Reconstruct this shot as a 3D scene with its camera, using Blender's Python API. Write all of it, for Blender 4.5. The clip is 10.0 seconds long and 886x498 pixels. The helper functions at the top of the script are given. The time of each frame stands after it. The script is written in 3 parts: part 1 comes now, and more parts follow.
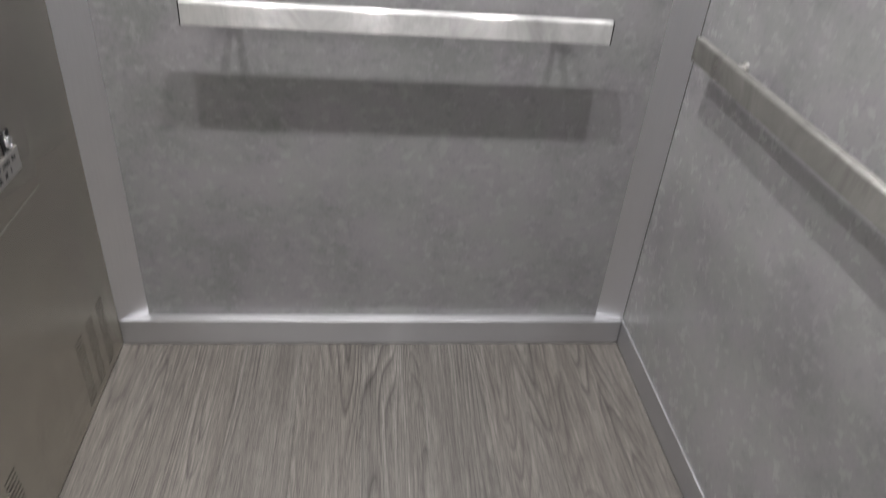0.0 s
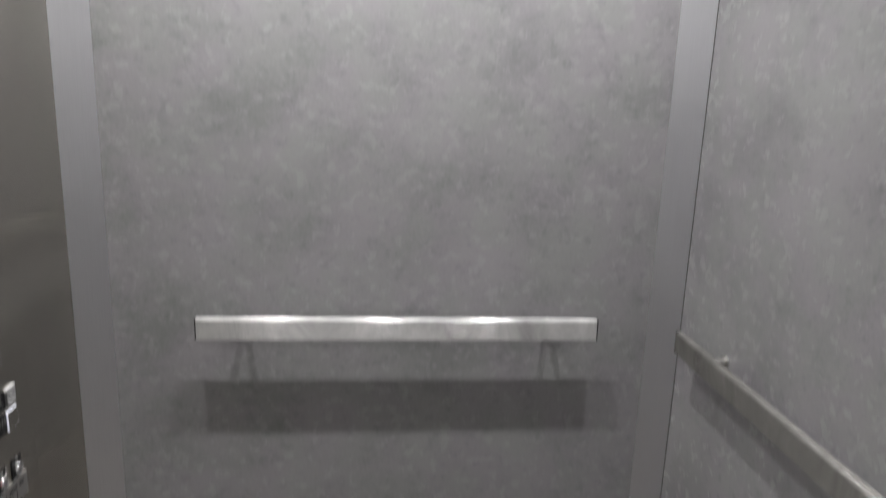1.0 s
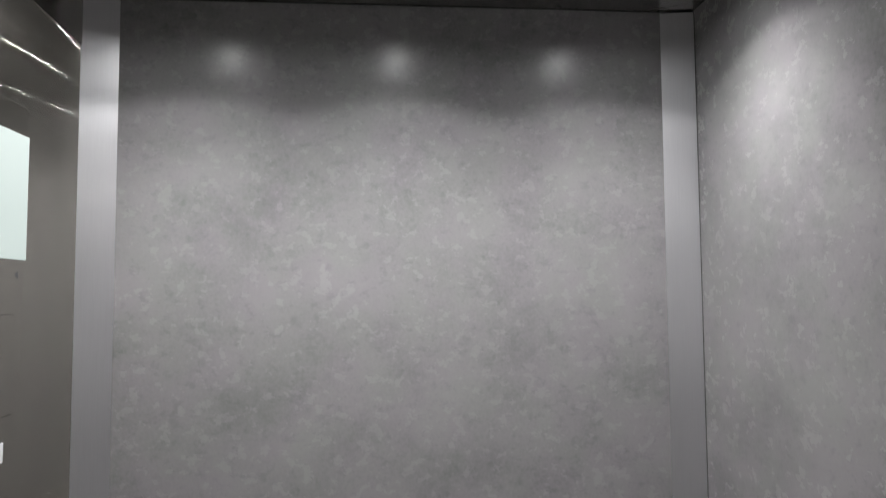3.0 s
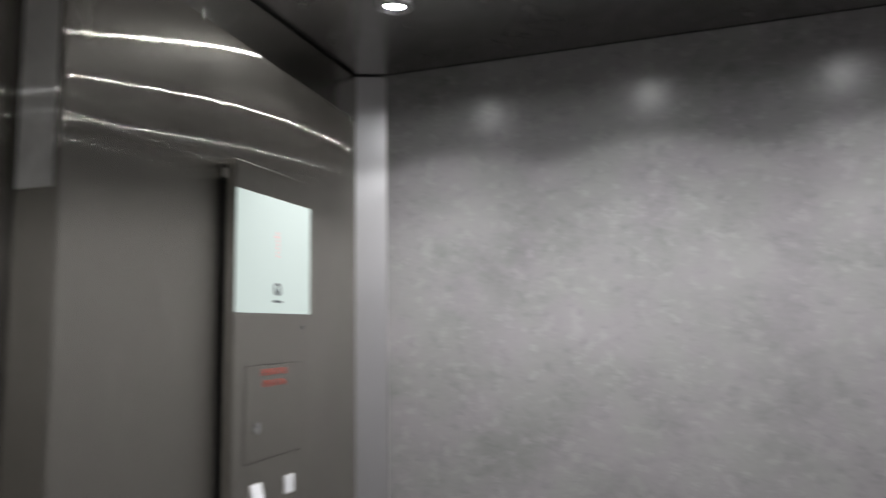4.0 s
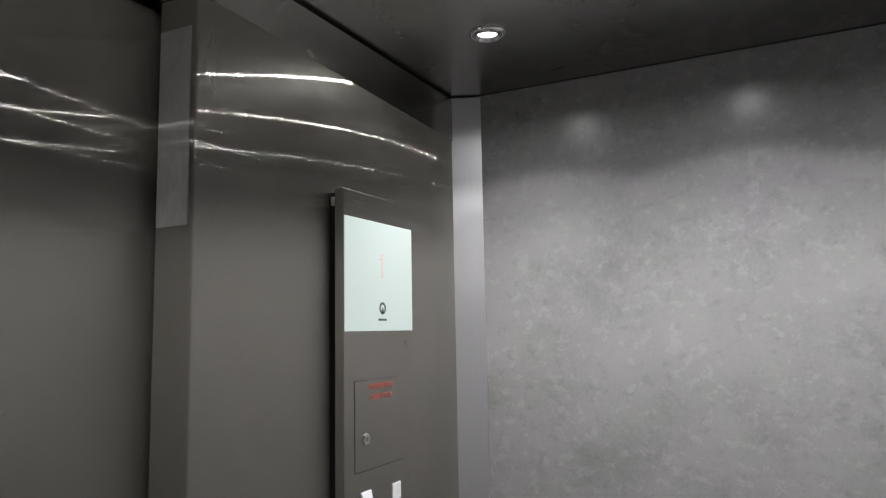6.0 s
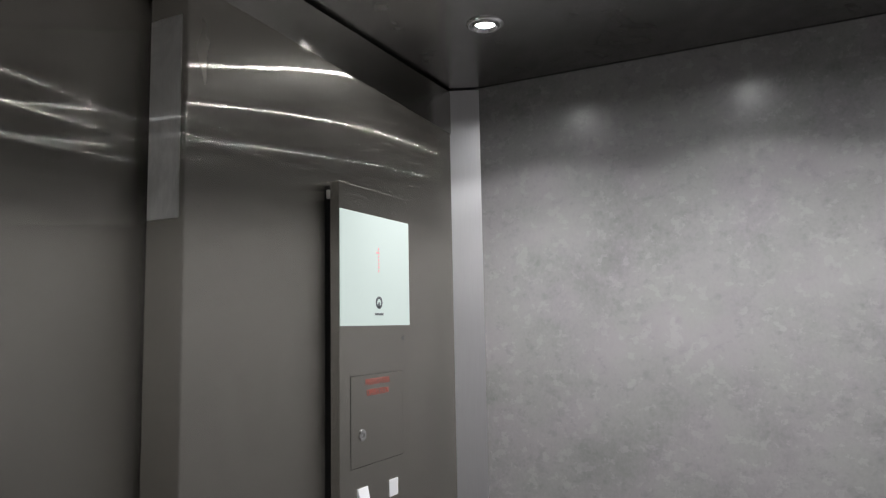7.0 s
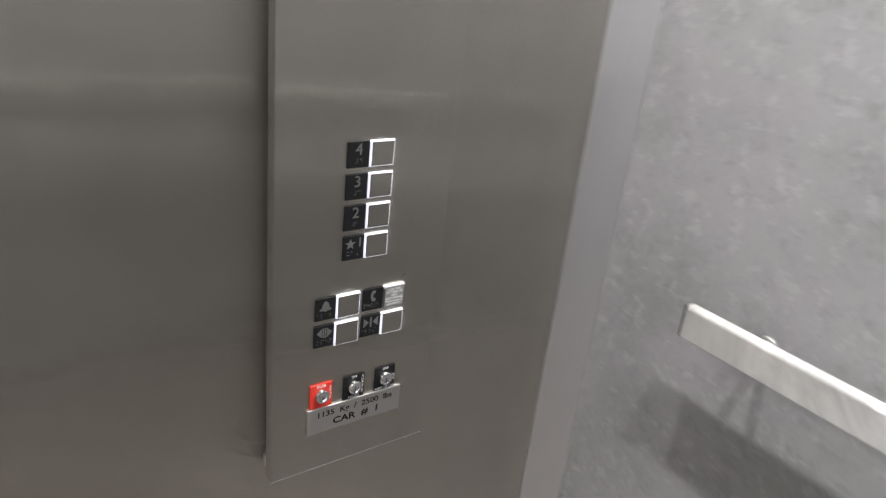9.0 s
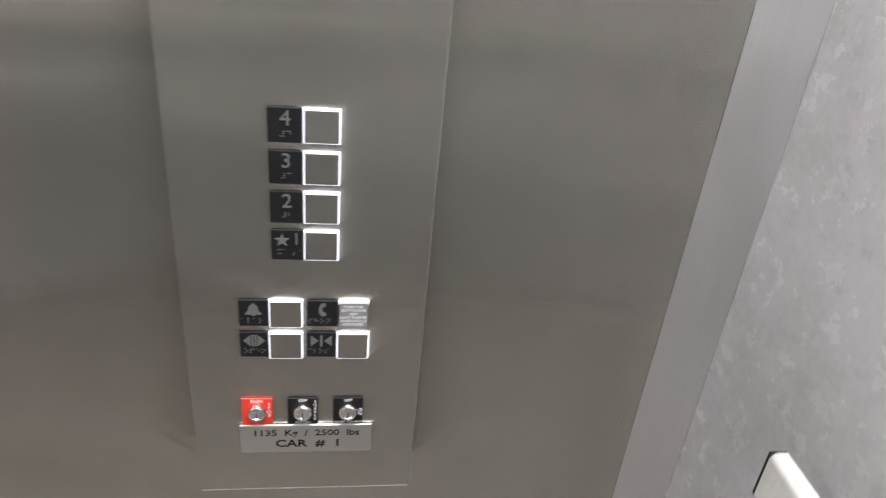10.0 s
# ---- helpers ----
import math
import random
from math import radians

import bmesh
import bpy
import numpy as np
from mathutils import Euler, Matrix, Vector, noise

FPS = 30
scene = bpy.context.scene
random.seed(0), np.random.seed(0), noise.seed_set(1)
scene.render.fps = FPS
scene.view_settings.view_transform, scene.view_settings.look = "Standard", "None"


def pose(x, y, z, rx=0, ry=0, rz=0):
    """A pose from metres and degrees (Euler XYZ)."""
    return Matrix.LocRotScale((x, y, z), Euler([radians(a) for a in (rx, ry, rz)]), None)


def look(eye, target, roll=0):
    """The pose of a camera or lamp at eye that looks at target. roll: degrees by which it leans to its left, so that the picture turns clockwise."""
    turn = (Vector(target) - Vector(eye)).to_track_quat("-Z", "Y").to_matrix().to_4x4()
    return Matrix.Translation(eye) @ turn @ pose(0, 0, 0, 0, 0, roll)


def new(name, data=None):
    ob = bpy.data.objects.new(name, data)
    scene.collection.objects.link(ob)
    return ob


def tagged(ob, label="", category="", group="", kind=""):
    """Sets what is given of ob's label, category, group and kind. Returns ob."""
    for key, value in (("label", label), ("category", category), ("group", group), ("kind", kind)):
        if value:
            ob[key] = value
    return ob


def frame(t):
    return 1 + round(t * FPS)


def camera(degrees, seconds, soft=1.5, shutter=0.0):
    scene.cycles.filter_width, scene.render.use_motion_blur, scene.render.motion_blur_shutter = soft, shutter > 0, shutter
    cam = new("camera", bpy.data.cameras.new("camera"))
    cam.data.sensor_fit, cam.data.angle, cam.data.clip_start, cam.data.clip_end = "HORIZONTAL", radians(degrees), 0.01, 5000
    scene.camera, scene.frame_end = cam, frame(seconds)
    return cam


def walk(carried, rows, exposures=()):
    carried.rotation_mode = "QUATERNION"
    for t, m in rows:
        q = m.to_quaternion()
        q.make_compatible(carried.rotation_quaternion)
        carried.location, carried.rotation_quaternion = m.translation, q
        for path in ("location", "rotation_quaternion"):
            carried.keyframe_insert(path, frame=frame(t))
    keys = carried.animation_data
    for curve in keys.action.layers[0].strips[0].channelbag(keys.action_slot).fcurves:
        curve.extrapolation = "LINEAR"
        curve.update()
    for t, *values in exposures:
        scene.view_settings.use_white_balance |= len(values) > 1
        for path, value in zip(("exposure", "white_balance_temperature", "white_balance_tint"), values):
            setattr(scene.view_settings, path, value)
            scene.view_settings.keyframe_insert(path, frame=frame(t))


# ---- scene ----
cam = camera(63.71, 10.0, soft=1.2, shutter=0.5)
PATH = [
    (0, (0.5944, -1.4421, 1.2800), (0.8218, 0.2079, 0.1728), 5.13),
    (0.5, (0.6053, -1.4595, 1.3164), (0.8377, 0.3541, 0.5059), 4.33),
    (1, (0.6091, -1.4649, 1.3848), (0.8018, 0.4720, 0.9251), 2.09),
    (1.5, (0.6064, -1.4731, 1.4558), (0.8040, 0.5025, 1.2149), 1.09),
    (1.9, (0.6084, -1.4821, 1.4719), (0.7824, 0.5050, 1.3255), 0.49),
    (2.0, (0.6088, -1.4838, 1.4759), (0.7840, 0.5054, 1.3790), 0.50),
    (2.1, (0.6092, -1.4855, 1.4798), (0.7855, 0.5058, 1.4181), 0.50),
    (3.3, (0.6199, -1.5008, 1.5593), (0.7536, 0.4888, 1.7128), -1.18),
    (3.5, (0.6175, -1.5072, 1.5620), (0.6816, 0.4852, 1.7240), -1.82),
    (4, (0.7161, -1.4794, 1.5739), (0.0688, 0.3996, 1.7986), -0.87),
    (4.5, (0.7418, -1.5078, 1.5964), (-0.1550, 0.2627, 1.8436), 0.62),
    (5, (0.7428, -1.5336, 1.6093), (-0.1464, 0.2398, 1.8631), -0.26),
    (5.5, (0.7412, -1.5338, 1.6069), (-0.1536, 0.2393, 1.8427), -0.93),
    (7, (0.7387, -1.5134, 1.6025), (-0.1631, 0.2587, 1.8186), -1.12),
    (7.5, (0.7653, -1.4676, 1.5582), (-0.2023, 0.2825, 1.5921), -0.85),
    (7.7, (0.7575, -1.4260, 1.5236), (-0.2107, 0.3168, 1.3653), -0.39),
    (8, (0.7457, -1.3332, 1.4073), (-0.2432, 0.3651, 1.0362), 0.36),
    (8.5, (0.7101, -1.0984, 1.3122), (-0.4179, 0.4288, 0.6835), 3.51),
    (8.7, (0.7134, -0.9921, 1.3040), (-0.5012, 0.4277, 0.5906), 4.49),
    (9, (0.7189, -0.7959, 1.2903), (-0.7434, 0.3192, 0.5039), 6.40),
    (9.5, (0.6624, -0.5404, 1.2766), (-0.9942, 0.0952, 0.3538), 7.12),
    (10, (0.6142, -0.3538, 1.2735), (-1.1088, -0.0715, 0.2979), 5.79),
]
EXPOSURES = [(0.0, 0.73), (0.5, 0.56), (1.0, 0.16), (1.5, -0.20), (1.8, -0.24), (2.0, -0.15), (2.2, -0.12), (3.5, -0.18), (7.0, -0.17), (7.5, -0.13), (8.0, 0.30), (8.5, 0.8), (9.0, 1.00), (9.5, 1.18), (10.0, 1.32)]
walk(cam, [(t, look(eye, target, roll)) for t, eye, target, roll in PATH], EXPOSURES)

# ---- light and world ----
world = bpy.data.worlds.new("world")
scene.world = world
world.use_nodes = True
world.node_tree.nodes["Background"].inputs["Color"].default_value = (0.01, 0.01, 0.011, 1)
world.node_tree.nodes["Background"].inputs["Strength"].default_value = 0.0
BEAM_WATTS, SPILL_WATTS = 24.5, 3.5
LENS_GLOW = 255.0
LAMP_COLOUR = (1.0, 0.988, 0.985)

# main sizes of the cab, in metres
CEIL = 2.1795          # ceiling height
DEEP = 1.3086        # rear wall's face (x)
FRONT = -0.011       # front wall's face (x)
SIDE = 0.0355        # side wall's face (y) beside the control panel
FAR = -2.073         # opposite side wall's face (y)
JAMB = -0.814        # edge of the door opening (y)
JAMB_FAR = -1.93
HEAD = 2.0665        # lower edge of the header sheet beside the corner post
HEAD_DOOR = 2.0965   # underside of the door header
BASE = 0.0763        # height of the base trim
LAMP_X = (0.221, 0.645, 1.083)
LAMP_Y = (-0.299, -1.740)


# ---- materials ----
def mat_new(name):
    m = bpy.data.materials.new(name)
    m.use_nodes = True
    nt = m.node_tree
    return m, nt, nt.nodes["Principled BSDF"], nt.links


def coords(nt, scale=(1, 1, 1), turn=(0, 0, 0)):
    """World-like object coordinates, stretched."""
    g = nt.nodes.new("ShaderNodeNewGeometry")
    mp = nt.nodes.new("ShaderNodeMapping")
    mp.inputs["Scale"].default_value = scale
    mp.inputs["Rotation"].default_value = turn
    nt.links.new(g.outputs["Position"], mp.inputs["Vector"])
    return mp.outputs["Vector"]


def noise_tex(nt, vec, scale, detail=4.0, rough=0.55, distort=0.0):
    n = nt.nodes.new("ShaderNodeTexNoise")
    n.inputs["Scale"].default_value = scale
    n.inputs["Detail"].default_value = detail
    n.inputs["Roughness"].default_value = rough
    n.inputs["Distortion"].default_value = distort
    nt.links.new(vec, n.inputs["Vector"])
    return n.outputs["Fac"]


def ramp(nt, fac, stops):
    r = nt.nodes.new("ShaderNodeValToRGB")
    el = r.color_ramp.elements
    while len(el) < len(stops):
        el.new(0.5)
    for e, (p, c) in zip(el, stops):
        e.position = p
        e.color = (*c, 1) if len(c) == 3 else c
    nt.links.new(fac, r.inputs["Fac"])
    return r.outputs["Color"]


def maprange(nt, fac, a, b, lo=0.0, hi=1.0):
    n = nt.nodes.new("ShaderNodeMapRange")
    n.inputs["From Min"].default_value, n.inputs["From Max"].default_value = lo, hi
    n.inputs["To Min"].default_value, n.inputs["To Max"].default_value = a, b
    nt.links.new(fac, n.inputs["Value"])
    return n.outputs["Result"]


def mixc(nt, fac, a, b, mode="MIX"):
    n = nt.nodes.new("ShaderNodeMix")
    n.data_type, n.blend_type = "RGBA", mode
    for key, v in ((0, fac), (6, a), (7, b)):
        if isinstance(v, (int, float)):
            n.inputs[key].default_value = v
        elif isinstance(v, tuple):
            n.inputs[key].default_value = (*v, 1)
        else:
            nt.links.new(v, n.inputs[key])
    return n.outputs[2]


def bump(nt, height, strength, dist, into):
    b = nt.nodes.new("ShaderNodeBump")
    b.inputs["Strength"].default_value = strength
    b.inputs["Distance"].default_value = dist
    nt.links.new(height, b.inputs["Height"])
    for i in into:
        nt.links.new(b.outputs["Normal"], i)


def plain(name, colour, rough=0.5, metal=0.0, glow=0.0, spec=0.5, glow_colour=None):
    m, nt, p, ln = mat_new(name)
    p.inputs["Base Color"].default_value = (*colour, 1)
    p.inputs["Roughness"].default_value = rough
    p.inputs["Metallic"].default_value = metal
    p.inputs["Specular IOR Level"].default_value = spec
    if glow:
        p.inputs["Emission Color"].default_value = (*(glow_colour or colour), 1)
        p.inputs["Emission Strength"].default_value = glow
    else:
        v = coords(nt)
        f = noise_tex(nt, v, 90, 3)
        ln.new(maprange(nt, f, rough * 0.85, min(1, rough * 1.2)), p.inputs["Roughness"])
    return m


def brushed(name, colour, grain, rough, aniso, soft=0.25, soft_rough=0.45, relief=0.06, g_kind="GGX"):
    """Brushed steel: gloss drawn out across the grain, over a softer lobe."""
    m, nt, p, ln = mat_new(name)
    nt.nodes.remove(p)
    out = nt.nodes["Material Output"]
    stretch = [260.0, 260.0, 260.0]
    stretch["xyz".index(grain)] = 2.2
    v = coords(nt, stretch)
    fine = noise_tex(nt, v, 5.0, 5, 0.65)
    wide = noise_tex(nt, coords(nt, (1.3, 1.3, 0.7)), 2.5, 3)
    col = mixc(nt, maprange(nt, fine, 0, 1, 0.3, 0.7), tuple(c * 0.96 for c in colour), tuple(min(1, c * 1.03) for c in colour))
    tangent = nt.nodes.new("ShaderNodeCombineXYZ")
    for a in "xyz":
        tangent.inputs["XYZ"["xyz".index(a)]].default_value = 1.0 if a == grain else 0.0
    gl = nt.nodes.new("ShaderNodeBsdfAnisotropic")
    gl.distribution = g_kind
    gl.inputs["Anisotropy"].default_value = aniso
    ln.new(col, gl.inputs["Color"])
    ln.new(tangent.outputs["Vector"], gl.inputs["Tangent"])
    ln.new(maprange(nt, wide, rough * 0.9, rough * 1.12, 0.3, 0.7), gl.inputs["Roughness"])
    g2 = nt.nodes.new("ShaderNodeBsdfAnisotropic")
    ln.new(col, g2.inputs["Color"])
    ln.new(tangent.outputs["Vector"], g2.inputs["Tangent"])
    g2.inputs["Roughness"].default_value = soft_rough
    g2.inputs["Anisotropy"].default_value = 0.35
    bump(nt, fine, relief, 0.0004, (gl.inputs["Normal"],))
    bump(nt, fine, min(relief, 0.1), 0.0004, (g2.inputs["Normal"],))
    mx = nt.nodes.new("ShaderNodeMixShader")
    smudge = noise_tex(nt, coords(nt, (1.0, 1.0, 0.6)), 8.0, 5, 0.65, 0.6)
    ln.new(maprange(nt, smudge, soft * 0.6, min(1.0, soft * 1.5), 0.3, 0.7), mx.inputs["Fac"])
    ln.new(gl.outputs["BSDF"], mx.inputs[1])
    ln.new(g2.outputs["BSDF"], mx.inputs[2])
    ln.new(mx.outputs["Shader"], out.inputs["Surface"])
    return m


def sums(nt, *terms):
    """A weighted sum of values."""
    total = None
    for value, weight in terms:
        n = nt.nodes.new("ShaderNodeMath")
        n.operation = "MULTIPLY_ADD"
        n.inputs[1].default_value, n.inputs[2].default_value = weight, 0.0
        nt.links.new(value, n.inputs[0])
        if total is not None:
            nt.links.new(total, n.inputs[2])
        total = n.outputs[0]
    return total


def laminate():
    """Grey concrete-look wall laminate, semi-matt."""
    m, nt, p, ln = mat_new("concrete_laminate")
    cloud = noise_tex(nt, coords(nt, (1, 1, 1.1)), 5.0, 8, 0.60, 0.0)
    mid = noise_tex(nt, coords(nt, (1, 1, 1.15)), 34.0, 5, 0.62, 0.0)
    speck = noise_tex(nt, coords(nt, (1, 1, 0.8)), 150.0, 4, 0.6)
    tint = noise_tex(nt, coords(nt), 11.0, 3, 0.5)
    shade = sums(nt, (cloud, 0.60), (mid, 0.16), (speck, 0.24))
    grey = ramp(nt, shade, [(0.37, (0.226, 0.224, 0.228)), (0.46, (0.270, 0.267, 0.271)), (0.52, (0.292, 0.288, 0.292)), (0.66, (0.322, 0.318, 0.322))])
    spots = ramp(nt, noise_tex(nt, coords(nt, (1, 1, 1.2)), 42.0, 4, 0.62), [(0.32, (0.85, 0.85, 0.86)), (0.45, (1.0, 1.0, 1.0))])
    grey = mixc(nt, 1.0, grey, spots, "MULTIPLY")
    col = mixc(nt, maprange(nt, tint, 0.0, 1.0, 0.38, 0.62), mixc(nt, 1.0, grey, (0.985, 1.0, 0.985), "MULTIPLY"), mixc(nt, 1.0, grey, (1.015, 0.99, 1.02), "MULTIPLY"))
    ln.new(col, p.inputs["Base Color"])
    ln.new(maprange(nt, mid, 0.245, 0.285, 0.3, 0.7), p.inputs["Roughness"])
    p.inputs["Specular IOR Level"].default_value = 0.45
    bump(nt, speck, 0.03, 0.0003, (p.inputs["Normal"],))
    return m


def vinyl_wood():
    """Grey-brown oak-look vinyl with cathedral grain along y, different on each plank."""
    m, nt, p, ln = mat_new("grey_oak_vinyl")
    info = nt.nodes.new("ShaderNodeObjectInfo")
    g = nt.nodes.new("ShaderNodeNewGeometry")
    off = nt.nodes.new("ShaderNodeVectorMath")
    off.operation = "MULTIPLY_ADD"
    shift = nt.nodes.new("ShaderNodeCombineXYZ")
    for k in "XYZ":
        ln.new(info.outputs["Random"], shift.inputs[k])
    ln.new(shift.outputs["Vector"], off.inputs[0])
    off.inputs[1].default_value = (7.3, 13.7, 3.1)
    ln.new(g.outputs["Position"], off.inputs[2])

    def stretched(s):
        mp = nt.nodes.new("ShaderNodeMapping")
        mp.inputs["Scale"].default_value = s
        ln.new(off.outputs["Vector"], mp.inputs["Vector"])
        return mp.outputs["Vector"]
    field = noise_tex(nt, stretched((6.5, 0.50, 1.0)), 1.0, 2, 0.35, 0.04)
    k = nt.nodes.new("ShaderNodeMath")
    k.operation = "MULTIPLY"
    k.inputs[1].default_value = 42.0
    ln.new(field, k.inputs[0])
    s = nt.nodes.new("ShaderNodeMath")
    s.operation = "FRACT"
    ln.new(k.outputs[0], s.inputs[0])
    rings = ramp(nt, s.outputs[0], [(0.0, (0.20, 0.20, 0.20)), (0.14, (0.41, 0.41, 0.41)), (0.4, (0.53, 0.53, 0.53)), (0.8, (0.63, 0.63, 0.63)), (0.95, (0.39, 0.39, 0.39))])
    fibre = noise_tex(nt, stretched((360.0, 9.0, 1.0)), 1.0, 5, 0.7)
    pores = noise_tex(nt, stretched((640.0, 26.0, 1.0)), 1.0, 3, 0.6)
    streak = noise_tex(nt, stretched((52.0, 1.6, 1.0)), 1.0, 6, 0.62)
    blot = noise_tex(nt, stretched((9.0, 1.6, 1.0)), 1.0, 2)
    base = ramp(nt, streak, [(0.28, (0.064, 0.059, 0.055)), (0.5, (0.108, 0.100, 0.093)), (0.72, (0.165, 0.156, 0.147))])
    tint = mixc(nt, maprange(nt, info.outputs["Random"], 0.15, 0.5), base, (0.124, 0.107, 0.093))
    c = mixc(nt, maprange(nt, blot, 0.0, 1.0, 0.45, 0.60), tint, rings, "OVERLAY")
    f = ramp(nt, fibre, [(0.3, (0.25, 0.25, 0.25)), (0.5, (0.5, 0.5, 0.5)), (0.72, (0.70, 0.70, 0.70))])
    c = mixc(nt, 0.9, c, f, "OVERLAY")
    f2 = ramp(nt, pores, [(0.3, (0.26, 0.26, 0.26)), (0.45, (0.5, 0.5, 0.5)), (0.72, (0.66, 0.66, 0.66))])
    c = mixc(nt, 0.8, c, f2, "OVERLAY")
    ln.new(c, p.inputs["Base Color"])
    ln.new(maprange(nt, fibre, 0.42, 0.6, 0.3, 0.7), p.inputs["Roughness"])
    bump(nt, fibre, 0.25, 0.0005, (p.inputs["Normal"],))
    return m


STEEL = brushed("brushed_steel", (0.60, 0.580, 0.530), "z", 0.128, 0.98, 0.17, 0.38, 0.28, "BECKMANN")
STEEL_HEAD = brushed("header_steel", (0.49, 0.48, 0.455), "y", 0.07, 0.95, 0.10, 0.36, 0.10, "BECKMANN")
STEEL_PANEL = brushed("brushed_steel_panel", (0.60, 0.580, 0.530), "z", 0.128, 0.98, 0.17, 0.38, 0.28, "BECKMANN")
STEEL_CEIL = brushed("ceiling_steel", (0.46, 0.454, 0.442), "y", 0.17, 0.6, 0.2, 0.4)
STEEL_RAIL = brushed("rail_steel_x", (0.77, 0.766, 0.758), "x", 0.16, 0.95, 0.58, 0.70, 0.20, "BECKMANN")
# Same steel as the side rail; the rear rail's shade is put into its colour.
STEEL_RAIL_SHADED = brushed("rail_steel_y_shaded", (0.56, 0.548, 0.515), "y", 0.20, 0.92, 0.35, 0.60, 0.10, "BECKMANN")
ALU = brushed("satin_aluminium", (0.85, 0.85, 0.875), "z", 0.36, 0.0, 0.45, 0.70)
ALU_X = brushed("satin_aluminium_base", (0.60, 0.60, 0.62), "x", 0.33, 0.3, 0.45, 0.6)
LAMINATE = laminate()
VINYL = vinyl_wood()
CHROME = plain("chrome", (0.78, 0.78, 0.78), 0.12, 1.0)
SATIN = plain("satin_plate", (0.60, 0.59, 0.57), 0.38, 1.0)
BLACK = plain("black_plastic", (0.008, 0.008, 0.009), 0.5, spec=0.22)
JOINT = plain("shadow_joint", (0.07, 0.07, 0.07), 0.8)
DARK = plain("dark_gap", (0.008, 0.008, 0.008), 0.8)
RED = plain("red_plate", (0.62, 0.035, 0.022), 0.4)
RED_INK = plain("red_ink", (0.42, 0.075, 0.055), 0.5)
WHITE_INK = plain("white_ink", (0.72, 0.72, 0.72), 0.5)
GREY_RELIEF = plain("worn_grey_relief", (0.105, 0.105, 0.102), 0.45)
BLACK_INK = plain("black_ink", (0.012, 0.012, 0.012), 0.5, spec=0.2)
GREY_INK = plain("grey_ink", (0.10, 0.11, 0.12), 0.5)
WHITE_SWITCH = plain("white_switch", (0.82, 0.83, 0.86), 0.35)
CARD = brushed("pale_plate", (0.93, 0.93, 0.92), "z", 0.155, 0.94, 0.72, 0.85)
HELP_FACE = plain("grey_help_face", (0.20, 0.20, 0.20), 0.4, 0.2)
HALO = plain("white_halo", (0.9, 0.92, 1.0), 0.4, glow=0.38, glow_colour=(0.86, 0.87, 1.0))
SCREEN = plain("lit_screen", (0.22, 0.24, 0.235), 0.14, glow=0.56, glow_colour=(0.78, 0.93, 0.88))
LED = plain("red_led", (0.15, 0.04, 0.04), 0.4, glow=0.95, glow_colour=(1.0, 0.36, 0.38))
LENS = plain("lamp_lens", (0.9, 0.9, 0.88), 0.3, glow=LENS_GLOW, glow_colour=(1.0, 1.0, 1.0))


# ---- mesh helpers ----
def bm_box(bm, x0, x1, y0, y1, z0, z1, bevel=0.0):
    vs = [bm.verts.new((x, y, z)) for x in (x0, x1) for y in (y0, y1) for z in (z0, z1)]
    fs = [(0, 1, 3, 2), (4, 6, 7, 5), (0, 4, 5, 1), (2, 3, 7, 6), (0, 2, 6, 4), (1, 5, 7, 3)]
    faces = [bm.faces.new([vs[i] for i in f]) for f in fs]
    if bevel:
        edges = list({e for f in faces for e in f.edges})
        bmesh.ops.bevel(bm, geom=edges, offset=bevel, segments=2, affect="EDGES", profile=0.5)
    return bm


def box(x0, x1, y0, y1, z0, z1, bevel=0.0):
    return bm_box(bmesh.new(), x0, x1, y0, y1, z0, z1, bevel)


def prism(outline, z0, z1):
    """A straight prism over an outline in x, y."""
    bm = bmesh.new()
    low = [bm.verts.new((x, y, z0)) for x, y in outline]
    top = [bm.verts.new((x, y, z1)) for x, y in outline]
    n = len(outline)
    bm.faces.new(low[::-1])
    bm.faces.new(top)
    for i in range(n):
        bm.faces.new((low[i], low[(i + 1) % n], top[(i + 1) % n], top[i]))
    bmesh.ops.recalc_face_normals(bm, faces=bm.faces)
    return bm


def plate_x(outline, x0, x1):
    """A flat shape in y, z, with thickness along x."""
    bm = bmesh.new()
    a = [bm.verts.new((x0, y, z)) for y, z in outline]
    b = [bm.verts.new((x1, y, z)) for y, z in outline]
    n = len(outline)
    bm.faces.new(a[::-1])
    bm.faces.new(b)
    for i in range(n):
        bm.faces.new((a[i], a[(i + 1) % n], b[(i + 1) % n], b[i]))
    bmesh.ops.recalc_face_normals(bm, faces=bm.faces)
    return bm


def lathe(profile, m, seg=32):
    """A turned shape: profile of (radius, height) about local z, laid by m."""
    bm = bmesh.new()
    rows = []
    for r, h in profile:
        if r < 1e-6:
            rows.append([bm.verts.new(m @ Vector((0, 0, h)))])
        else:
            rows.append([bm.verts.new(m @ Vector((r * math.cos(2 * math.pi * i / seg), r * math.sin(2 * math.pi * i / seg), h))) for i in range(seg)])
    for a, b in zip(rows, rows[1:]):
        for i in range(seg):
            j = (i + 1) % seg
            q = [a[i % len(a)], a[j % len(a)], b[j % len(b)], b[i % len(b)]]
            q = list(dict.fromkeys(q))
            if len(q) > 2:
                bm.faces.new(q)
    bmesh.ops.recalc_face_normals(bm, faces=bm.faces)
    return bm


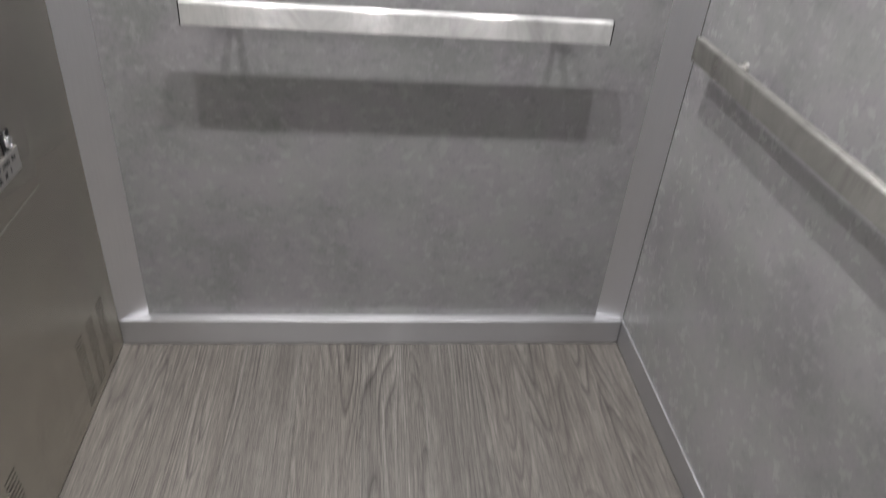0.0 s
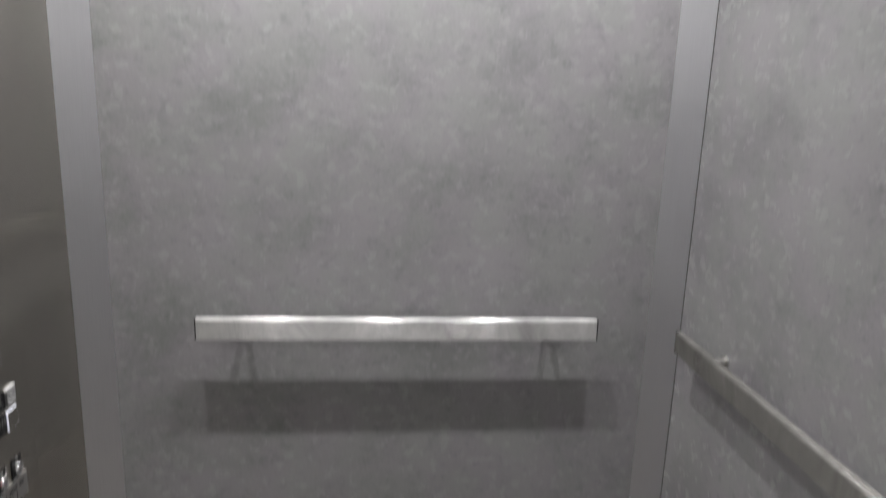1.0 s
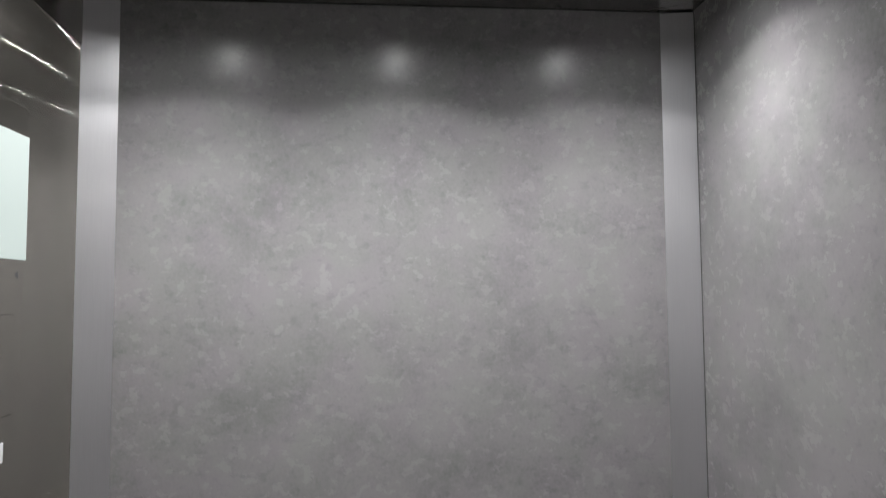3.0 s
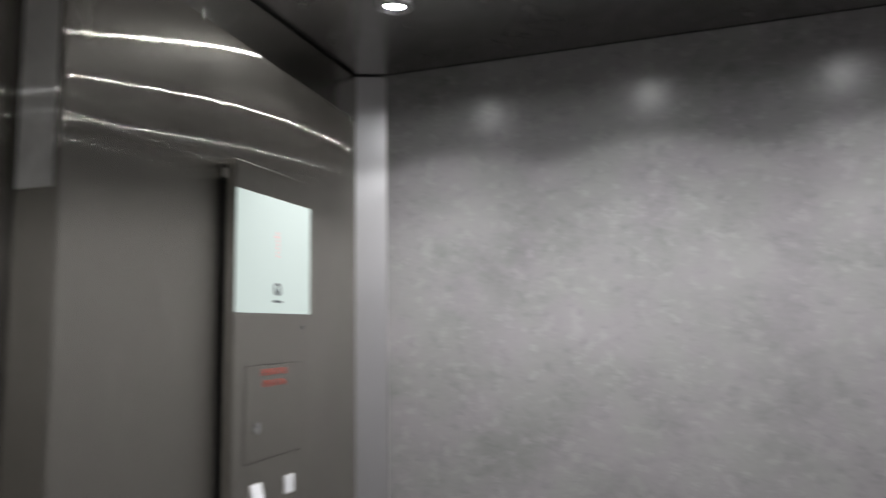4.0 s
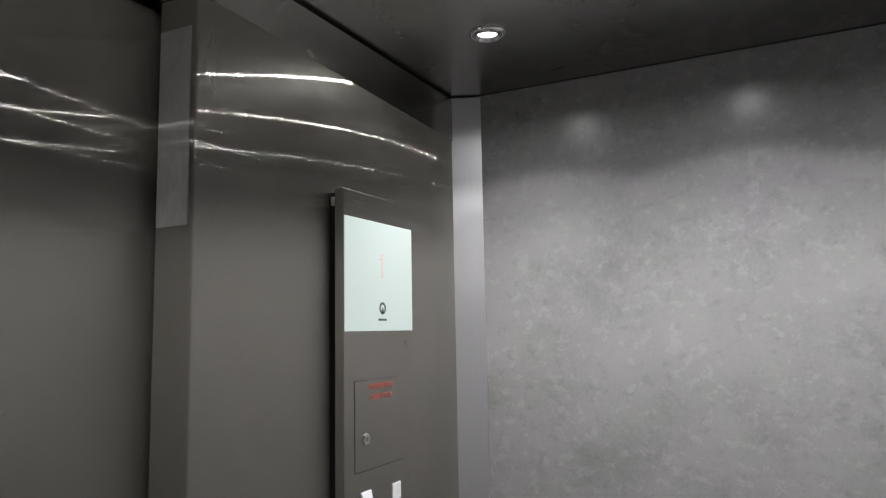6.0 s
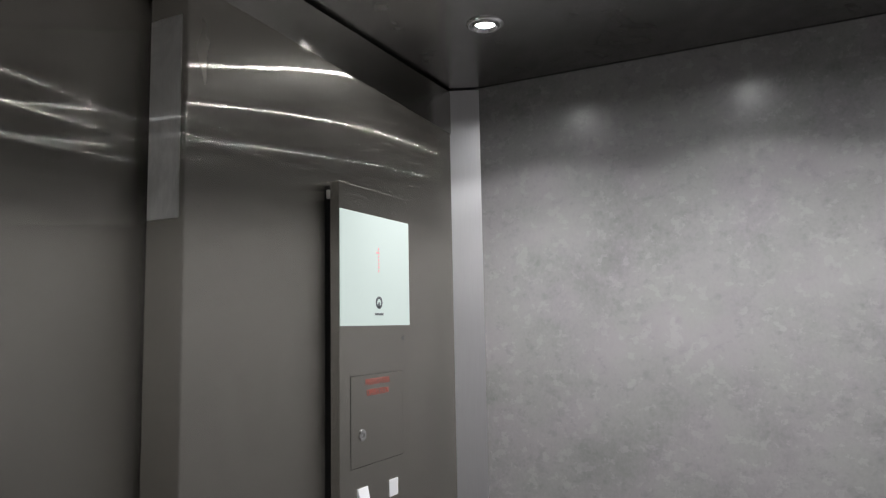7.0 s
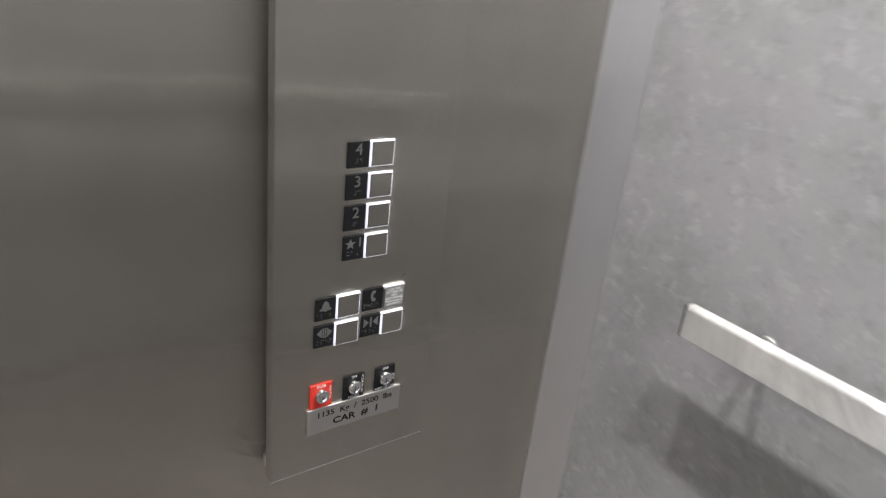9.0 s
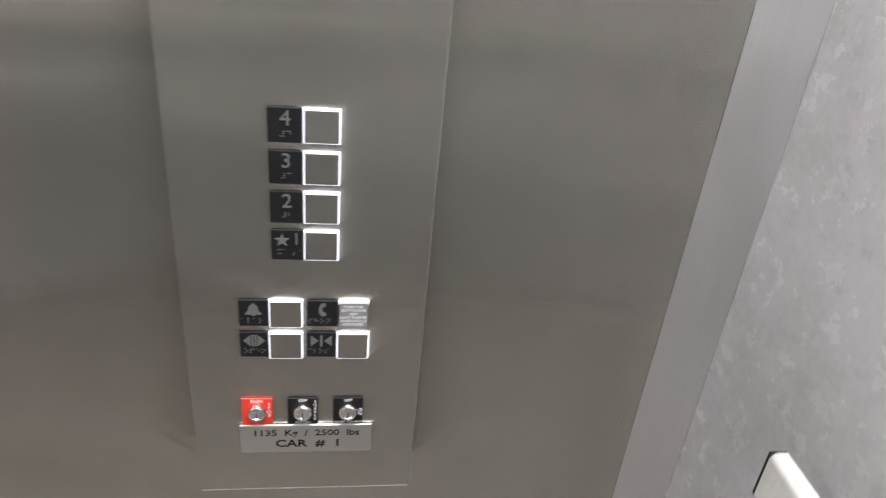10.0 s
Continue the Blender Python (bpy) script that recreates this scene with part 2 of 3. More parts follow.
def part(name, bm, material, parent=None, label="", smooth=False):
    me = bpy.data.meshes.new(name)
    bm.to_mesh(me)
    bm.free()
    me.materials.append(material)
    if smooth:
        me.polygons.foreach_set("use_smooth", [True] * len(me.polygons))
        me.set_sharp_from_angle(angle=radians(35))
    ob = new(name, me)
    if parent is not None:
        ob.parent = parent
    if label:
        tagged(ob, label)
    return ob


def thing(name, label, category, group=""):
    ob = new(name)
    ob.empty_display_size = 0.05
    return tagged(ob, label, category, group)


def structure(name, bm, material, label, category, smooth=False):
    return tagged(part(name, bm, material, None, "", smooth), label, category, "", "structure")


def words(name, text, size, y, z, x, material, parent, align="CENTER", squeeze=1.0, turn=0.0, thick=0.0003, bold=0.0):
    """Lettering on a face that looks along +x; y, z is the middle of the line."""
    cu = bpy.data.curves.new(name, "FONT")
    cu.body, cu.size, cu.align_x, cu.align_y = text, size, align, "CENTER"
    cu.extrude, cu.resolution_u, cu.offset = thick, 3, bold
    tmp = bpy.data.objects.new(name, cu)
    scene.collection.objects.link(tmp)
    me = bpy.data.meshes.new_from_object(tmp.evaluated_get(bpy.context.evaluated_depsgraph_get()))
    bpy.data.objects.remove(tmp)
    bpy.data.curves.remove(cu)
    me.transform(pose(x, y, z, 90, 0, 90) @ pose(0, 0, 0, 0, 0, turn) @ Matrix.Diagonal((squeeze, 1, 1, 1)))
    me.materials.clear()
    me.materials.append(material)
    ob = new(name, me)
    ob.parent = parent
    return ob



# ---- structure of the cab ----
T = 0.03
# side wall beside the control panel, rear wall and opposite side wall: laminate panels
structure("wall_side", box(-0.10, DEEP + T, SIDE, SIDE + T, 0, CEIL + 0.05), LAMINATE, "grey concrete-look laminate side wall of the lift", "wall")
structure("wall_rear", box(DEEP, DEEP + T, FAR - T, SIDE - 0.0005, 0, CEIL + 0.05), LAMINATE, "grey concrete-look laminate rear wall of the lift", "wall")
structure("wall_opposite", box(-0.10, DEEP - 0.0005, FAR - T, FAR, 0, CEIL + 0.05), LAMINATE, "grey concrete-look laminate far side wall", "wall")

# angled aluminium corner posts above the base trim
def corner(name, a, b, back):
    structure(name, prism([a, b, back], BASE + 0.0005, CEIL - 0.004), ALU, "satin aluminium corner post, angled between two walls", "corner post")

corner("trim_corner_post_1", (FRONT + 0.0005, 0.0077), (0.057, SIDE - 0.0005), (FRONT + 0.0005, SIDE - 0.0005))
corner("trim_corner_post_2", (1.235, SIDE - 0.0005), (DEEP - 0.0016, 0.0203), (DEEP - 0.0006, SIDE - 0.0005))
corner("trim_corner_post_3", (0.057, FAR + 0.0005), (FRONT + 0.0005, FAR + 0.028), (FRONT + 0.0005, FAR + 0.0005))
corner("trim_corner_post_4", (DEEP - 0.012, FAR + 0.035), (1.235, FAR + 0.0005), (DEEP - 0.0006, FAR + 0.0005))
# thin reveal strip where the rear panel meets the post
structure("trim_reveal", box(DEEP - 0.0016, DEEP - 0.0004, 0.0188, 0.0201, BASE + 0.003, CEIL - 0.004), JOINT, "dark shadow joint beside the corner post", "trim")

# base trim, a ledge along three walls
structure("baseboard_side", box(FRONT + 0.0005, DEEP - 0.006, 0.0076, SIDE - 0.0006, 0.0006, BASE, 0.0014), ALU_X, "satin aluminium base trim with a bright ledge", "baseboard")
structure("baseboard_rear", box(DEEP - 0.005, DEEP - 0.0006, FAR + 0.034, 0.0335, 0.0006, BASE + 0.0012, 0.0012), ALU_X, "satin aluminium base trim along the rear wall", "baseboard")
structure("baseboard_opposite", box(FRONT + 0.0005, DEEP - 0.006, FAR + 0.0006, FAR + 0.033, 0.0006, BASE, 0.0014), ALU_X, "satin aluminium base trim of the far side wall", "baseboard")


def slotted_return():
    """Front return panel with stamped air slots near the floor, turned back at the door opening."""
    holes = []
    for first in (-0.077, -0.57):
        for col in range(3):
            yc = first - 0.068 * col
            for row in range(16):
                zc = 0.027 + 0.0118 * row
                holes.append((yc - 0.021, yc + 0.021, zc - 0.0022, zc + 0.0022))
    ys = sorted({JAMB, SIDE, *(h[0] for h in holes), *(h[1] for h in holes)})
    zs = sorted({0.0, HEAD_DOOR - 0.0015, *(round(h[2], 5) for h in holes), *(round(h[3], 5) for h in holes)})
    open_cells = {(round(h[0], 5), round(h[2], 5)) for h in holes}
    bm = bmesh.new()

    def quad(*pts):
        bm.faces.new([bm.verts.new(q) for q in pts])
    for y0, y1 in zip(ys, ys[1:]):
        for z0, z1 in zip(zs, zs[1:]):
            if (round(y0, 5), round(z0, 5)) in open_cells:
                d = -0.006
                quad((0, y0, z0), (0, y1, z0), (d, y1, z0), (d, y0, z0))
                quad((0, y0, z1), (d, y0, z1), (d, y1, z1), (0, y1, z1))
                quad((0, y0, z0), (d, y0, z0), (d, y0, z1), (0, y0, z1))
                quad((0, y1, z0), (0, y1, z1), (d, y1, z1), (d, y1, z0))
            else:
                quad((0, y0, z0), (0, y1, z0), (0, y1, z1), (0, y0, z1))
    # the turned reveal and the back
    r = 0.003
    zt = HEAD_DOOR - 0.0015
    arc = [(-r + r * math.cos(a), JAMB + 0 - r * math.sin(a)) for a in (0, 0.39, 0.79, 1.18, 1.571)]
    for (xa, ya), (xb, yb) in zip(arc, arc[1:]):
        quad((xa, ya, 0), (xa, ya, zt), (xb, yb, zt), (xb, yb, 0))
    quad((-r, JAMB - r, 0), (-r, JAMB - r, zt), (-0.072, JAMB - r, zt), (-0.072, JAMB - r, 0))
    quad((-0.072, JAMB - r, 0), (-0.072, JAMB - r, zt), (-0.072, JAMB + 0.02, zt), (-0.072, JAMB + 0.02, 0))
    bmesh.ops.remove_doubles(bm, verts=bm.verts, dist=0.00001)
    bmesh.ops.recalc_face_normals(bm, faces=bm.faces)
    bmesh.ops.translate(bm, verts=bm.verts, vec=(FRONT, 0, 0))
    return bm


structure("wall_front", slotted_return(), STEEL, "brushed stainless steel front return with air slots", "wall")
structure("wall_front_backing", box(FRONT - 0.060, FRONT - 0.0075, JAMB + 0.002, SIDE, 0.0, HEAD_DOOR - 0.002), DARK, "dark void behind the slotted return", "wall")
structure("wall_front_far", box(FRONT - 0.072, FRONT, FAR, JAMB_FAR, 0.0, HEAD_DOOR - 0.0015, 0.002), STEEL, "brushed steel return on the far side of the door", "wall")
structure("wall_header", box(FRONT - 0.072, FRONT - 0.0005, FAR, SIDE - 0.0005, HEAD_DOOR, CEIL - 0.008, 0.001), STEEL_HEAD, "brushed steel header above the lift door", "wall")
sheet = plate_x([(SIDE - 0.0005, HEAD), (SIDE - 0.0005, CEIL - 0.008), (FAR, CEIL - 0.008), (FAR, HEAD_DOOR), (JAMB, HEAD_DOOR)], FRONT + 0.0004, FRONT + 0.0026)
structure("wall_header_sheet", sheet, STEEL_HEAD, "brushed steel header sheet above the lift door", "wall")
structure("trim_header_gap", box(FRONT - 0.06, FRONT - 0.006, FAR, SIDE, CEIL - 0.008, CEIL + 0.004), DARK, "dark shadow gap between header and ceiling", "trim")
structure("wall_shaft", box(-0.32, -0.28, FAR - T, SIDE + T, -0.05, CEIL + 0.05), DARK, "dark landing side behind the lift door", "wall")

# ceiling: one brushed sheet with round holes hidden by the lamp rings
structure("ceiling", box(-0.32, DEEP + T, FAR - T, SIDE + T, CEIL, CEIL + 0.03), STEEL_CEIL, "dark brushed steel ceiling sheet with recessed spotlights", "ceiling")
for nm, b in (("trim_ceiling_gap_side", box(0.058, 1.234, SIDE - 0.0025, SIDE - 0.0006, CEIL - 0.0016, CEIL - 0.0003)),
              ("trim_ceiling_gap_rear", box(DEEP - 0.0025, DEEP - 0.0006, FAR + 0.04, -0.005, CEIL - 0.0016, CEIL - 0.0003))):
    structure(nm, b, JOINT, "dark joint between wall panel and ceiling", "trim")

# door: two sliding panels, shut
door = tagged(new("door_1"), "closed two-panel brushed steel lift door", "door", "", "structure")
part("door_panel", box(-0.136, -0.101, -1.40, -0.77, 0.004, HEAD_DOOR + 0.02, 0.003), STEEL, door)
part("door_panel", box(-0.181, -0.146, -1.99, -1.37, 0.004, HEAD_DOOR + 0.02, 0.003), STEEL, door)
structure("door_sill", box(-0.26, FRONT - 0.0005, FAR, SIDE, -0.02, 0.0005), SATIN, "grooved metal door sill", "sill")

# pale plate on the reveal of the door opening
sign = thing("wall_plate", "pale grey glossy plate fixed on the door reveal", "plate")
part("plate", box(-0.0815, -0.0205, JAMB - 0.0048, JAMB - 0.0032, 1.758, 2.0485, 0.0005), CARD, sign)


# ---- downlights ----
def downlight(x, y, share=1.0):
    d = thing("downlight", "round chrome recessed spotlight, lit, in the ceiling", "ceiling light", "ceiling spotlights")
    m = pose(x, y, CEIL, 180, 0, 0)
    part("trim_ring", lathe([(0.0365, -0.001), (0.0365, 0.0015), (0.0345, 0.0034), (0.0310, 0.0042), (0.0280, 0.0032), (0.0264, 0.0012), (0.0258, 0.0070), (0.0248, 0.0084), (0.0236, 0.0082), (0.0206, 0.0036), (0.0184, 0.0004)], m, 40), CHROME, d, "polished chrome ring", True)
    part("lens", lathe([(0.0, 0.0014), (0.009, 0.0013), (0.015, 0.0010), (0.0182, 0.0006), (0.0182, -0.001)], m, 32), LENS, d, "glowing white lens", True)
    for watts, size, blend in ((BEAM_WATTS, 112, 1.0), (SPILL_WATTS, 126, 0.22)):
        li = bpy.data.lights.new("spot", "SPOT")
        li.energy, li.spot_size, li.spot_blend, li.shadow_soft_size = watts * share, radians(size), blend, 0.014
        li.color = LAMP_COLOUR
        lo = new("spot", li)
        lo.matrix_world = pose(x, y, CEIL - 0.022)
        lo.parent = d


for lx in LAMP_X:
    for ly, share in zip(LAMP_Y, (1.1, 0.6)):
        downlight(lx, ly, share)


# ---- handrails ----
def handrail(along_y):
    """Flat bar on two stand-offs. Built along x for the side wall, along y for the rear wall."""
    steel = STEEL_RAIL_SHADED if along_y else STEEL_RAIL
    rail = thing("handrail", "flat brushed steel handrail on stand-offs, fixed to the grey wall", "handrail", "handrails")
    z0, z1, front, deep = 0.838, 0.8845, 0.0592 if along_y else 0.0523, 0.015
    if along_y:
        a, b = -1.955, -0.0862
        wall = DEEP
        caps = [(wall - front + 0.001, wall - front + deep - 0.0005, b, b + 0.0025), (wall - front + 0.001, wall - front + deep - 0.0005, a - 0.0025, a)]
        spots = [(wall, -0.195), (wall, -1.02), (wall, -1.845)]
    else:
        a, b = 0.241, 1.0998
        wall = SIDE
        caps = [(a - 0.0025, a, wall - front - 0.0002, wall - front + deep - 0.0005), (b, b + 0.0025, wall - front - 0.0002, wall - front + deep - 0.0005)]
        spots = [(0.335, wall), (1.0, wall)]
    c = 0.0055
    profile = [(0.0006, z0), (deep, z0), (deep, z1 - 0.001), (deep - 0.001, z1), (c, z1), (c * 0.55, z1 - c * 0.16), (c * 0.16, z1 - c * 0.55), (0.0, z1 - c), (0.0, z0 + 0.0006)]
    bm = bmesh.new()
    ends = []
    for u in (a, b):
        ends.append([bm.verts.new((wall - front + d, u, z) if along_y else (u, wall - front + d, z)) for d, z in profile])
    for i in range(len(profile)):
        j = (i + 1) % len(profile)
        bm.faces.new((ends[0][i], ends[0][j], ends[1][j], ends[1][i]))
    bm.faces.new(ends[0])
    bm.faces.new(ends[1][::-1])
    bmesh.ops.recalc_face_normals(bm, faces=bm.faces)
    part("bar", bm, steel, rail)
    for c in caps:
        part("end_cap", box(*c, z0 + 0.0004, z1 - 0.0004), BLACK, rail, "black end cap")
    for sx, sy in spots:
        m = pose(sx, sy, 0.861, 0, -90, 0) if along_y else pose(sx, sy, 0.861, 90, 0, 0)
        part("stand_off", lathe([(0.0, 0.0), (0.012, 0.0), (0.012, 0.003), (0.011, 0.004), (0.0075, 0.0045), (0.0075, front - deep + 0.001), (0.0, front - deep + 0.001)], m, 24), SATIN, rail, "round satin steel stand-off", True)
    return rail


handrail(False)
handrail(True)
tagged(bpy.data.objects["handrail.001"], "long flat brushed steel handrail on stand-offs, fixed to the rear wall")

# ---- control panel ----
PX = 0.0245                  # the panel's face
Y0, Y1, Z0, Z1 = -0.505, -0.2695, 0.6196, 1.860
cop = thing("control_panel", "tall brushed steel lift control panel with lit buttons and screen", "control panel")
part("body", box(0.0055, PX, Y0, Y1, Z0, Z1, 0.0012), STEEL_PANEL, cop)
# Thin added strips stand for the light caught on the panel's edges.
part("edge_glint", box(PX - 0.0030, PX - 0.0010, Y1 - 0.0008, Y1 + 0.0003, Z0 + 0.002, 1.603, 0.0002), SATIN, cop, "added satin strip for the glint on the panel's edge")
part("edge_glint", box(PX - 0.0024, PX - 0.0002, Y0 + 0.001, Y1 - 0.001, Z0 - 0.0006, Z0 + 0.0004, 0.0002), SATIN, cop, "added satin strip for the glint on the panel's edge")
# The shade in the gap behind the panel is put into this near-black colour.
part("shaded_spacer", box(FRONT + 0.0003, 0.0055, Y0 + 0.0065, Y1 - 0.004, Z0 + 0.006, Z1 - 0.006), DARK, cop, "recessed back frame, near-black for the shade in the gap")
for hz in (Z0 + 0.014, Z1 - 0.030):
    part("hinge", lathe([(0.0, 0.0), (0.0040, 0.0), (0.0044, 0.0006), (0.0044, 0.0144), (0.0040, 0.015), (0.0, 0.015)], pose(0.0008, Y0 + 0.0030, hz), 20), SATIN, cop, "round steel hinge knuckle", True)
for sz in (Z0 + 0.045, Z1 - 0.02):
    part("screw", lathe([(0.0, 0.0), (0.003, 0.0), (0.003, 0.002), (0.0, 0.003)], pose(0.012, Y0 + 0.0003, sz, 90, 0, 0), 16), CHROME, cop, "small bright screw", True)

# lit screen with a dotted figure
screen = part("screen", box(PX + 0.0002, PX + 0.0022, Y0 + 0.0003, -0.2672, 1.6066, 1.8110, 0.0006), SCREEN, cop, "pale green-white lit glass screen")
SX = PX + 0.0024
dots = [(0, r) for r in range(7)] + [(-1, 5)]
for dy, r in dots:
    part("led", lathe([(0.0, 0.0004), (0.0019, 0.0004), (0.0021, 0.0)], pose(SX, -0.3815 + 0.0062 * dy * 0.9, 1.708 + 0.0068 * r, 0, 90, 0), 12), LED, screen, "red light dot")
ring_m = pose(SX, -0.3815, 1.6490, 0, 90, 0)
part("emblem_ring", lathe([(0.0115, 0.0), (0.0115, 0.0004), (0.0068, 0.0004), (0.0068, 0.0)], ring_m, 36), GREY_INK, screen, "dark grey ring emblem")
part("emblem_arrow", plate_x([(-0.3850, 1.639), (-0.3780, 1.639), (-0.3780, 1.646), (-0.3815, 1.651), (-0.3850, 1.646)], SX, SX + 0.0004), GREY_INK, screen)
part("emblem_bar", box(SX, SX + 0.0004, -0.3960, -0.3670, 1.6255, 1.6295), GREY_INK, screen)

# speaker mark under the screen
for k in range(3):
    part("speaker_mark", box(PX + 0.0001, PX + 0.0004, -0.2965 + 0.003 * k, -0.2950 + 0.003 * k, 1.579 - 0.0015 * k, 1.5845 + 0.0015 * k), GREY_INK, cop)

# firefighters' hatch with its key switch
hatch = part("hatch", box(PX + 0.0002, PX + 0.0009, -0.4730, -0.2980, 1.3615, 1.5185, 0.0003), STEEL_PANEL, cop, "flush steel hatch")
for b in ((-0.4740, -0.2970, 1.5188, 1.5194), (-0.4740, -0.2970, 1.3606, 1.3612), (-0.4739, -0.4733, 1.3612, 1.5188), (-0.2977, -0.2971, 1.3612, 1.5188)):
    part("hatch_joint", box(PX + 0.0001, PX + 0.0004, *b), DARK, hatch)
words("lettering", "FIREFIGHTERS", 0.0155, -0.3865, 1.5055, PX + 0.0011, RED_INK, hatch, squeeze=0.86)
words("lettering", "OPERATION", 0.0155, -0.3865, 1.4865, PX + 0.0011, RED_INK, hatch, squeeze=0.86)
lock = part("key_lock", lathe([(0.0105, 0.0), (0.0105, 0.002), (0.0095, 0.0032), (0.0065, 0.0034), (0.006, 0.0045), (0.0, 0.0045)], pose(PX + 0.0009, -0.4397, 1.4155, 0, 90, 0), 28), CHROME, hatch, "chrome key lock", True)
part("keyhole", box(PX + 0.0054, PX + 0.0057, -0.4405, -0.4389, 1.4120, 1.4190), DARK, hatch)

# two white switches
rocker = part("rocker_switch", plate_x([(-0.4550, 1.2935), (-0.4230, 1.2935), (-0.4230, 1.3255), (-0.4550, 1.3255)], PX + 0.0001, PX + 0.002), WHITE_SWITCH, cop, "white rocker switch, tilted")
wedge = bmesh.new()
w = [(PX + 0.002, -0.4540, 1.3248), (PX + 0.002, -0.4240, 1.3248), (PX + 0.010, -0.4240, 1.2945), (PX + 0.010, -0.4540, 1.2945), (PX + 0.002, -0.4240, 1.2945), (PX + 0.002, -0.4540, 1.2945)]
wv = [wedge.verts.new(q) for q in w]
for f in ((0, 3, 2, 1), (3, 5, 4, 2), (0, 5, 3), (1, 2, 4), (0, 1, 4, 5)):
    wedge.faces.new([wv[i] for i in f])
bmesh.ops.recalc_face_normals(wedge, faces=wedge.faces)
part("rocker", wedge, WHITE_SWITCH, rocker)
part("blank_switch", box(PX + 0.0001, PX + 0.0022, -0.3500, -0.3195, 1.2905, 1.3215, 0.0008), WHITE_SWITCH, cop, "white flat switch cover")


# floor and service buttons
def glowing_rim(y0, y1, z0, z1, inset, x0, x1):
    """The slanted light-giving sides of a raised square button."""
    bm = bmesh.new()
    o = [(y0, z0), (y1, z0), (y1, z1), (y0, z1)]
    i = [(y0 + inset, z0 + inset), (y1 - inset, z0 + inset), (y1 - inset, z1 - inset), (y0 + inset, z1 - inset)]
    vo, vi = [bm.verts.new((x0, *q)) for q in o], [bm.verts.new((x1, *q)) for q in i]
    for k in range(4):
        bm.faces.new((vo[k], vo[(k + 1) % 4], vi[(k + 1) % 4], vi[k]))
    bm.faces.new(vi)
    bmesh.ops.recalc_face_normals(bm, faces=bm.faces)
    return bm


def push_button(y0, y1, z0, z1, lit=True):
    b = part("push_button", box(PX + 0.0001, PX + (0.0038 if lit else 0.0046), y0 + 0.00175, y1 - 0.00175, z0 + 0.00175, z1 - 0.00175, 0.0003), STEEL_PANEL if lit else HELP_FACE, cop, "square steel push button")
    if lit:
        part("light_border", glowing_rim(y0 + 0.0003, y1 - 0.0003, z0 + 0.0003, z1 - 0.0003, 0.0010, PX + 0.0001, PX + 0.0035), HALO, b, "glowing white border")
    else:
        part("top_edge", box(PX + 0.0001, PX + 0.0042, y0 + 0.0005, y1 - 0.0005, z1 - 0.0030, z1 - 0.0004), WHITE_INK, b)
    return b


def button_plate(y0, y1, z0, z1, material=None, label="black plate with raised marks"):
    return part("button_plate", box(PX + 0.0001, PX + 0.0022, y0, y1, z0, z1, 0.0007), material or BLACK, cop, label)


def braille(plate, y, z, cells):
    """Raised dots; each cell is a string of dot numbers."""
    bm = bmesh.new()
    for c, cell in enumerate(cells):
        for d in cell:
            k = int(d) - 1
            yy, zz = y + c * 0.0056 + (k // 3) * 0.0023, z - (k % 3) * 0.0022
            bmesh.ops.create_icosphere(bm, subdivisions=1, radius=0.0007, matrix=Matrix.Translation((PX + 0.0022, yy, zz)))
    part("braille", bm, GREY_RELIEF, plate)


NX = PX + 0.0024
floors = (("4", 1.0738, ("3456", "145")), ("3", 1.0349, ("3456", "14")), ("2", 0.9960, ("3456", "12")), ("1", 0.9571, ("3456", "1")))
for num, top, cells in floors:
    pl = button_plate(-0.4181, -0.3891, top - 0.0315, top)
    if num == "1":
        star = [(-0.4081 + (0.0072 if k % 2 == 0 else 0.003) * math.sin(math.pi * k / 5), top - 0.0105 + (0.0072 if k % 2 == 0 else 0.003) * math.cos(math.pi * k / 5)) for k in range(10)]
        part("star", plate_x(star[::-1], PX + 0.0021, PX + 0.0029), GREY_RELIEF, pl, "raised grey star")
        words("numeral", "1", 0.0175, -0.3951, top - 0.0095, NX, GREY_RELIEF, pl, thick=0.0005)
        braille(pl, -0.4116, top - 0.0205, ("1346", "1"))
        braille(pl, -0.3976, top - 0.0215, ("23", "1"))
    else:
        words("numeral", num, 0.0195, -0.4031, top - 0.0098, NX, GREY_RELIEF, pl, thick=0.0005)
        braille(pl, -0.4071, top - 0.0210, cells)
    push_button(-0.3888, -0.3558, top - 0.0322, top + 0.0004)


def flat(outline, name, plate, y, z, label=""):
    part(name, plate_x([(y + a, z + b) for a, b in outline], PX + 0.0021, PX + 0.0028), GREY_RELIEF, plate, label)


R1, R2 = 0.8797, 0.8415
# bell
pl = button_plate(-0.4513, -0.4233, R1 - 0.0305, R1)
bell = [(-0.0078, -0.0060), (-0.0015, -0.0060), (-0.0015, -0.0076), (0.0015, -0.0076), (0.0015, -0.0060), (0.0078, -0.0060), (0.0078, -0.0046), (0.0050, -0.0020), (0.0042, 0.0030), (0.0012, 0.0060), (0.0, 0.0072), (-0.0012, 0.0060), (-0.0042, 0.0030), (-0.0050, -0.0020), (-0.0078, -0.0046)]
flat(bell, "bell", pl, -0.4373, R1 - 0.0105, "raised grey bell")
braille(pl, -0.4483, R1 - 0.0215, ("1", "123", "1", "1235"))
push_button(-0.4230, -0.3896, R1 - 0.0325, R1 + 0.0004)
